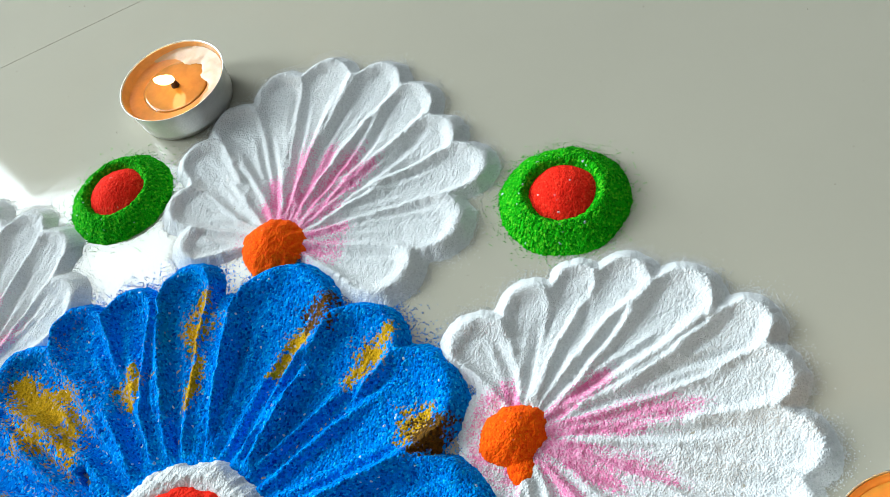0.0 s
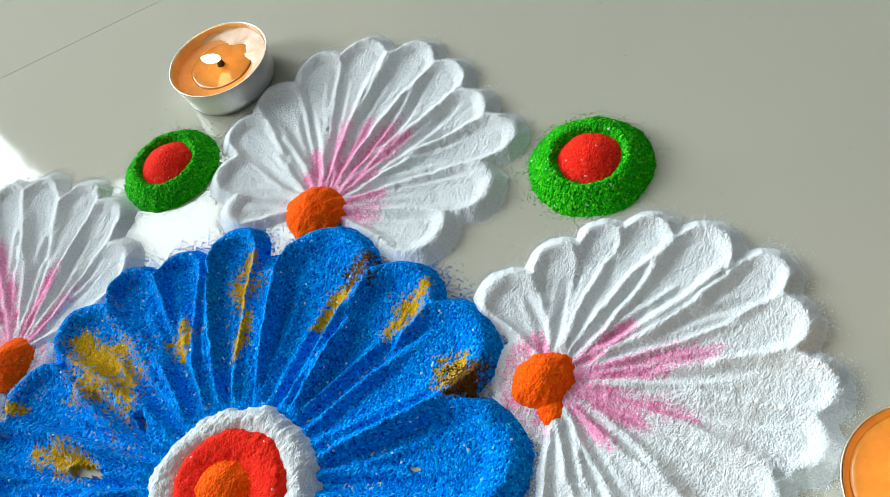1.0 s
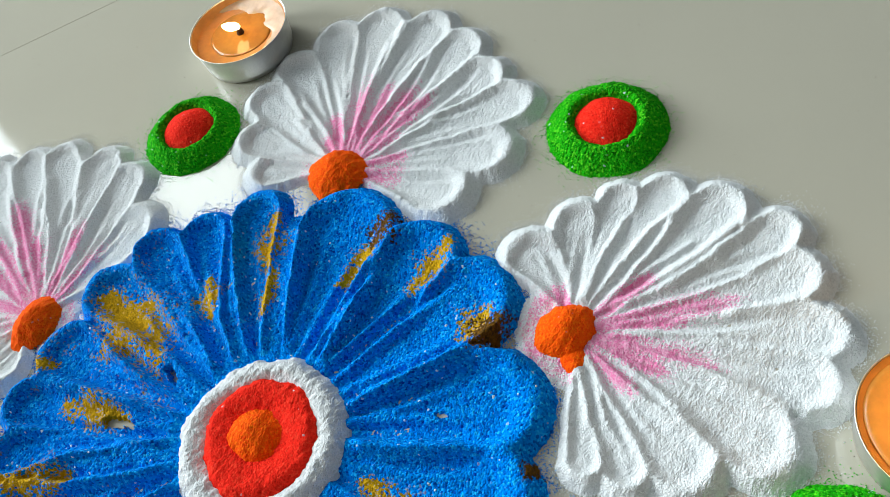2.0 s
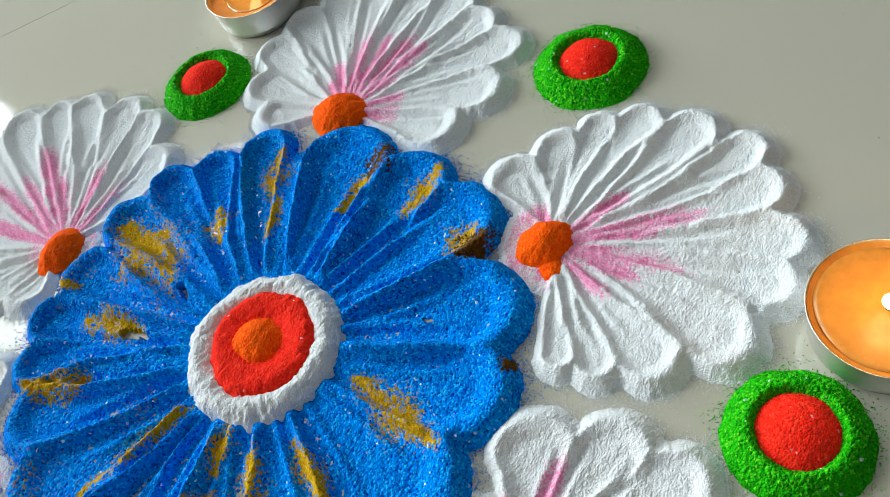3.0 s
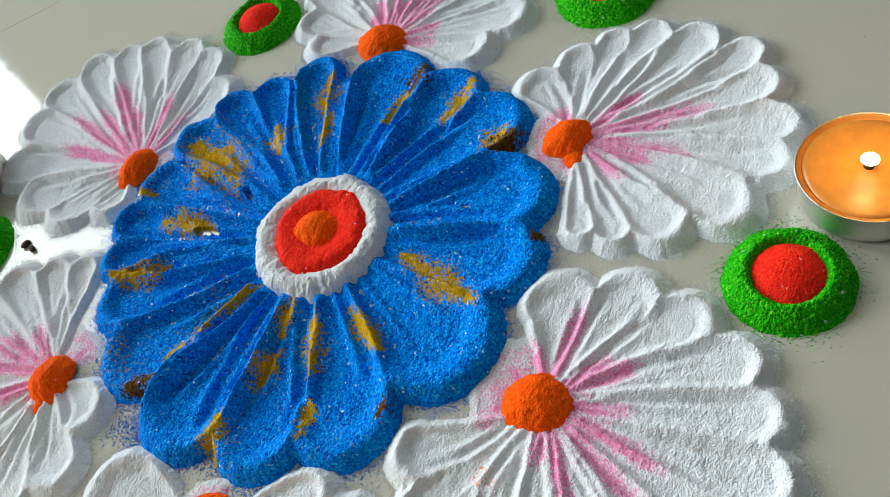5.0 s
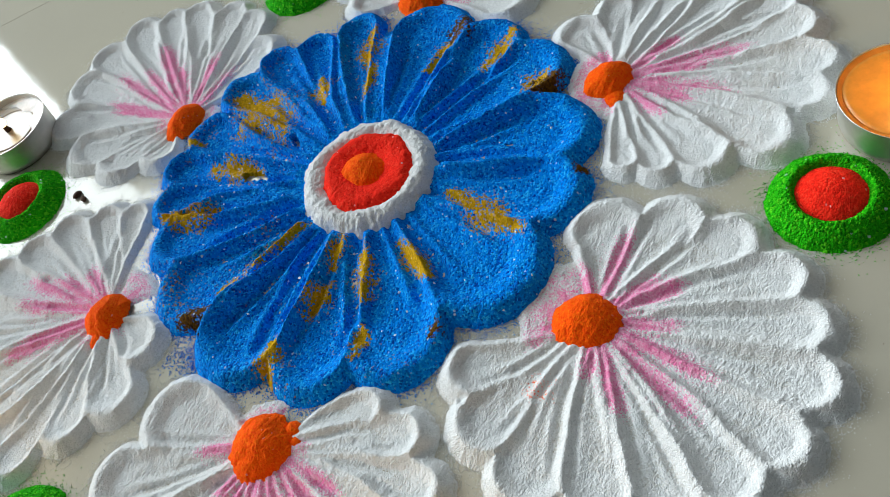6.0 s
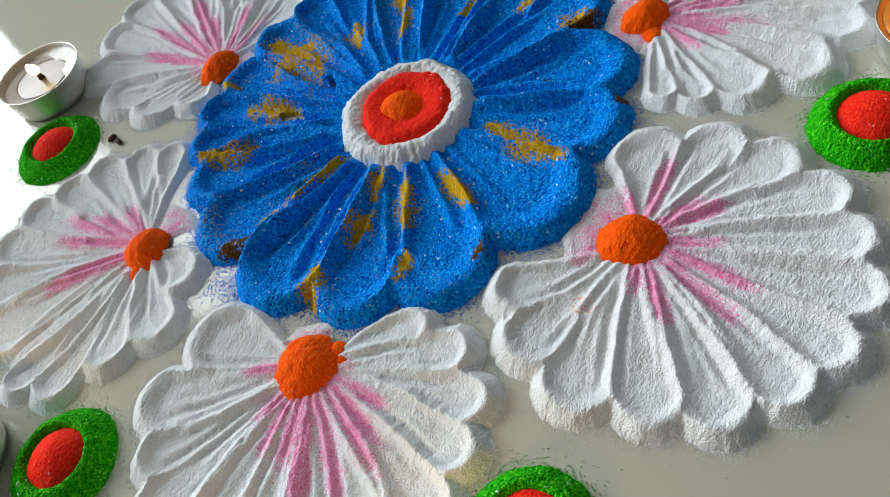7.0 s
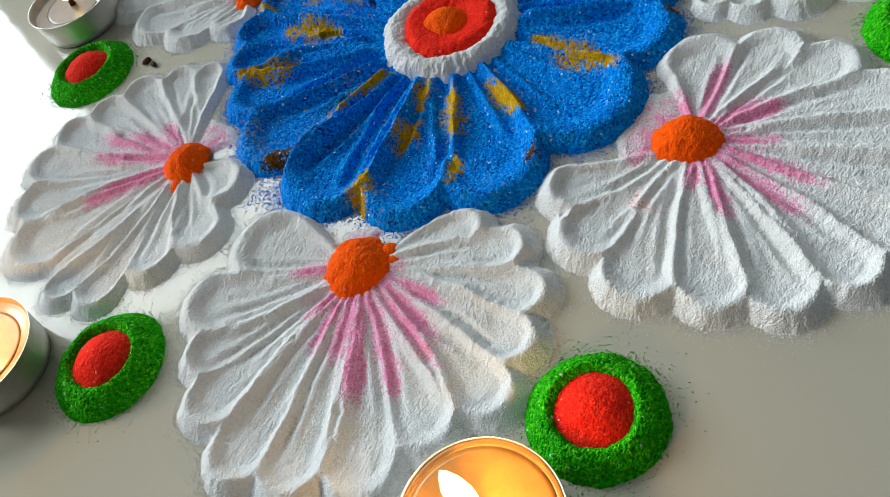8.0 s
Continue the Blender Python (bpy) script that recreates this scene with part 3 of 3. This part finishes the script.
# ---- tea lights ----
def tea_light(label, x, y, wax, pool, pool_r, lean=(-0.3, 0.0), watts=0.013, turn=0.0, size=1.0, level=11.9, crust=None):
    """An aluminium cup 38 mm wide with wax, a wick and a burning flame. crust: the material of a frosty crescent of wax that has not melted."""
    light = empty("tea_light", label, "candle", "tea lights")
    mm = 0.001
    cup = turned([(0, 0.3 * mm), (16.4 * mm, 0.2 * mm), (17.2 * mm, 0.8 * mm), (17.5 * mm, 2 * mm), (17.7 * mm, 2.4 * mm), (17.62 * mm, 2.9 * mm), (18.7 * mm, 12.3 * mm), (19.0 * mm, 12.6 * mm), (19.05 * mm, 12.8 * mm), (18.9 * mm, 12.82 * mm), (18.7 * mm, 12.5 * mm), (17.3 * mm, 3 * mm), (17.6 * mm, 2 * mm), (0, 1.8 * mm)])
    smooth(part("cup", cup, aluminium, light, "thin aluminium cup"))
    side = 17.3 + (level - 3) * 0.147
    # a thin skin of wax up the wall stands in for the orange reflection
    body = turned([(0, 3.2 * mm), (17.1 * mm, 3.2 * mm), (18.55 * mm, 12.45 * mm), (18.4 * mm, 12.4 * mm), ((side - 0.3) * mm, (level + 0.25) * mm), ((side - 1.2) * mm, level * mm), ((pool_r + 0.8) * mm, (level - 0.1) * mm), (pool_r * mm, (level - 0.9) * mm), (0, (level - 1.1) * mm)])
    smooth(part("wax", body, wax, light))
    liquid = turned([(0, (level - 1.0) * mm), ((pool_r + 0.4) * mm, (level - 0.9) * mm), ((pool_r + 0.5) * mm, (level - 0.12) * mm), (pool_r * 0.95 * mm, (level - 0.16) * mm), (0, (level - 0.16) * mm)], wobble=0.02)
    smooth(part("melted_wax", liquid, pool, light, "clear melted wax pool"))
    if crust:
        bm = bmesh.new()
        rows = []
        for k in range(49):
            a = math.radians(-95 + 190 * k / 48)
            swell = math.sin(math.pi * k / 48) ** 0.6
            inner_r = side - 0.3 - (side - pool_r + 1.5 + 1.5 * math.sin(0.4 * k)) * swell
            row = []
            for m in range(9):
                u = m / 8
                r = (side - 0.3) * (1 - u) + inner_r * u
                spot = Vector((r * math.cos(a), r * math.sin(a), 0))
                h = level + 0.1 + swell * (1.3 * (1 - u) ** 1.5 + 0.25 + 0.4 * noise.noise(spot * 0.6) + 0.2 * noise.noise(spot * 1.9)) - 0.9 * u ** 6
                row.append(bm.verts.new((spot.x * mm, spot.y * mm, h * mm)))
            rows.append(row)
        for a, b in zip(rows, rows[1:]):
            for m in range(8):
                bm.faces.new((a[m], a[m + 1], b[m + 1], b[m]))
        smooth(part("wax_crust", bm, crust, light, "frosty crust of unmelted wax"))
    wick = bmesh.new()
    bmesh.ops.create_cone(wick, cap_ends=True, segments=10, radius1=1.6 * mm, radius2=0.7 * mm, depth=4.5 * mm, matrix=Matrix.Translation((0, 0, (level + 1.4) * mm)) @ Matrix.Rotation(0.25, 4, "X"))
    smooth(part("wick", wick, soot, light, "charred wick"))
    flame = turned([(0, 0), (1.4 * mm, 0.6 * mm), (2.3 * mm, 2.0 * mm), (2.4 * mm, 3.2 * mm), (1.9 * mm, 4.8 * mm), (1.0 * mm, 6.2 * mm), (0, 7.2 * mm)], 24)
    for v in flame.verts:
        v.co = (v.co.x * size + lean[0] * v.co.z * size, v.co.y * size + lean[1] * v.co.z * size, v.co.z * 0.85 * size + (level + 2.6) * mm)
    smooth(part("flame", flame, flame_glow, light, "small bright flame"))
    light.matrix_world = pose(x, y, 0, 0, 0, turn)
    data = bpy.data.lights.new("flame_light", "POINT")
    data.energy, data.color, data.shadow_soft_size = watts, (1.0, 0.55, 0.18), 0.0025
    glow = new("flame_light", data)
    glow.location = (x, y, 0.001 * (level + 13))
    return light


tea_light("burning tea light, half melted orange wax in aluminium", 0.0025, 0.1564, pale_wax, honey_wax, 11.5, (-0.7, -0.25), watts=0.009, turn=25, level=9.4, crust=frost_wax)
tea_light("burning tea light with fully melted amber wax", 0.1637, -0.0449, amber_wax, amber_wax, 16.5, (-0.35, -0.4))
tea_light("burning tea light with glowing amber wax", -0.0124, -0.1803, amber_wax, amber_wax, 16.5, (-0.5, 0.9), 0.06, size=1.35, level=12.2)
tea_light("burning tea light with whitish wax and dark pool", -0.1545, 0.0765, white_wax, grey_wax, 12.0, (-0.2, 0.0), 0.004, level=9.6, turn=20, crust=snow_wax)
tea_light("burning tea light with pale wax in aluminium", -0.1565, -0.0975, pale_wax, pale_wax, 14.0, (-0.2, 0.2), 0.05, level=11.0)


# ---- small things on the floor ----
def seed_husk(x, y, size, turn):
    bm = bmesh.new()
    bmesh.ops.create_icosphere(bm, subdivisions=2, radius=size * 0.001)
    for v in bm.verts:
        v.co = Vector((v.co.x * 1.5, v.co.y * 0.8, v.co.z * 0.7)) * (1 + 0.3 * noise.noise(v.co * 900))
    ob = smooth(part("seed_husk", bm, soot))
    ob.matrix_world = pose(x * 0.001, y * 0.001, size * 0.00055, 0, 0, turn)
    return tagged(ob, "small dark dry husk on the tile floor", "husk", "husks on the floor")


seed_husk(-120.4, 33.7, 1.5, 50)
seed_husk(-117.2, 30.3, 1.4, 120)
rng = np.random.RandomState(55)
specks = sprinkle("dust_scatter", rng.uniform(-190, 220, 260), rng.uniform(-200, 240, 260), 0.22, soot, None, 56)
tagged(specks, "tiny dark specks of dust scattered over tiles", "dust", kind="stuff")
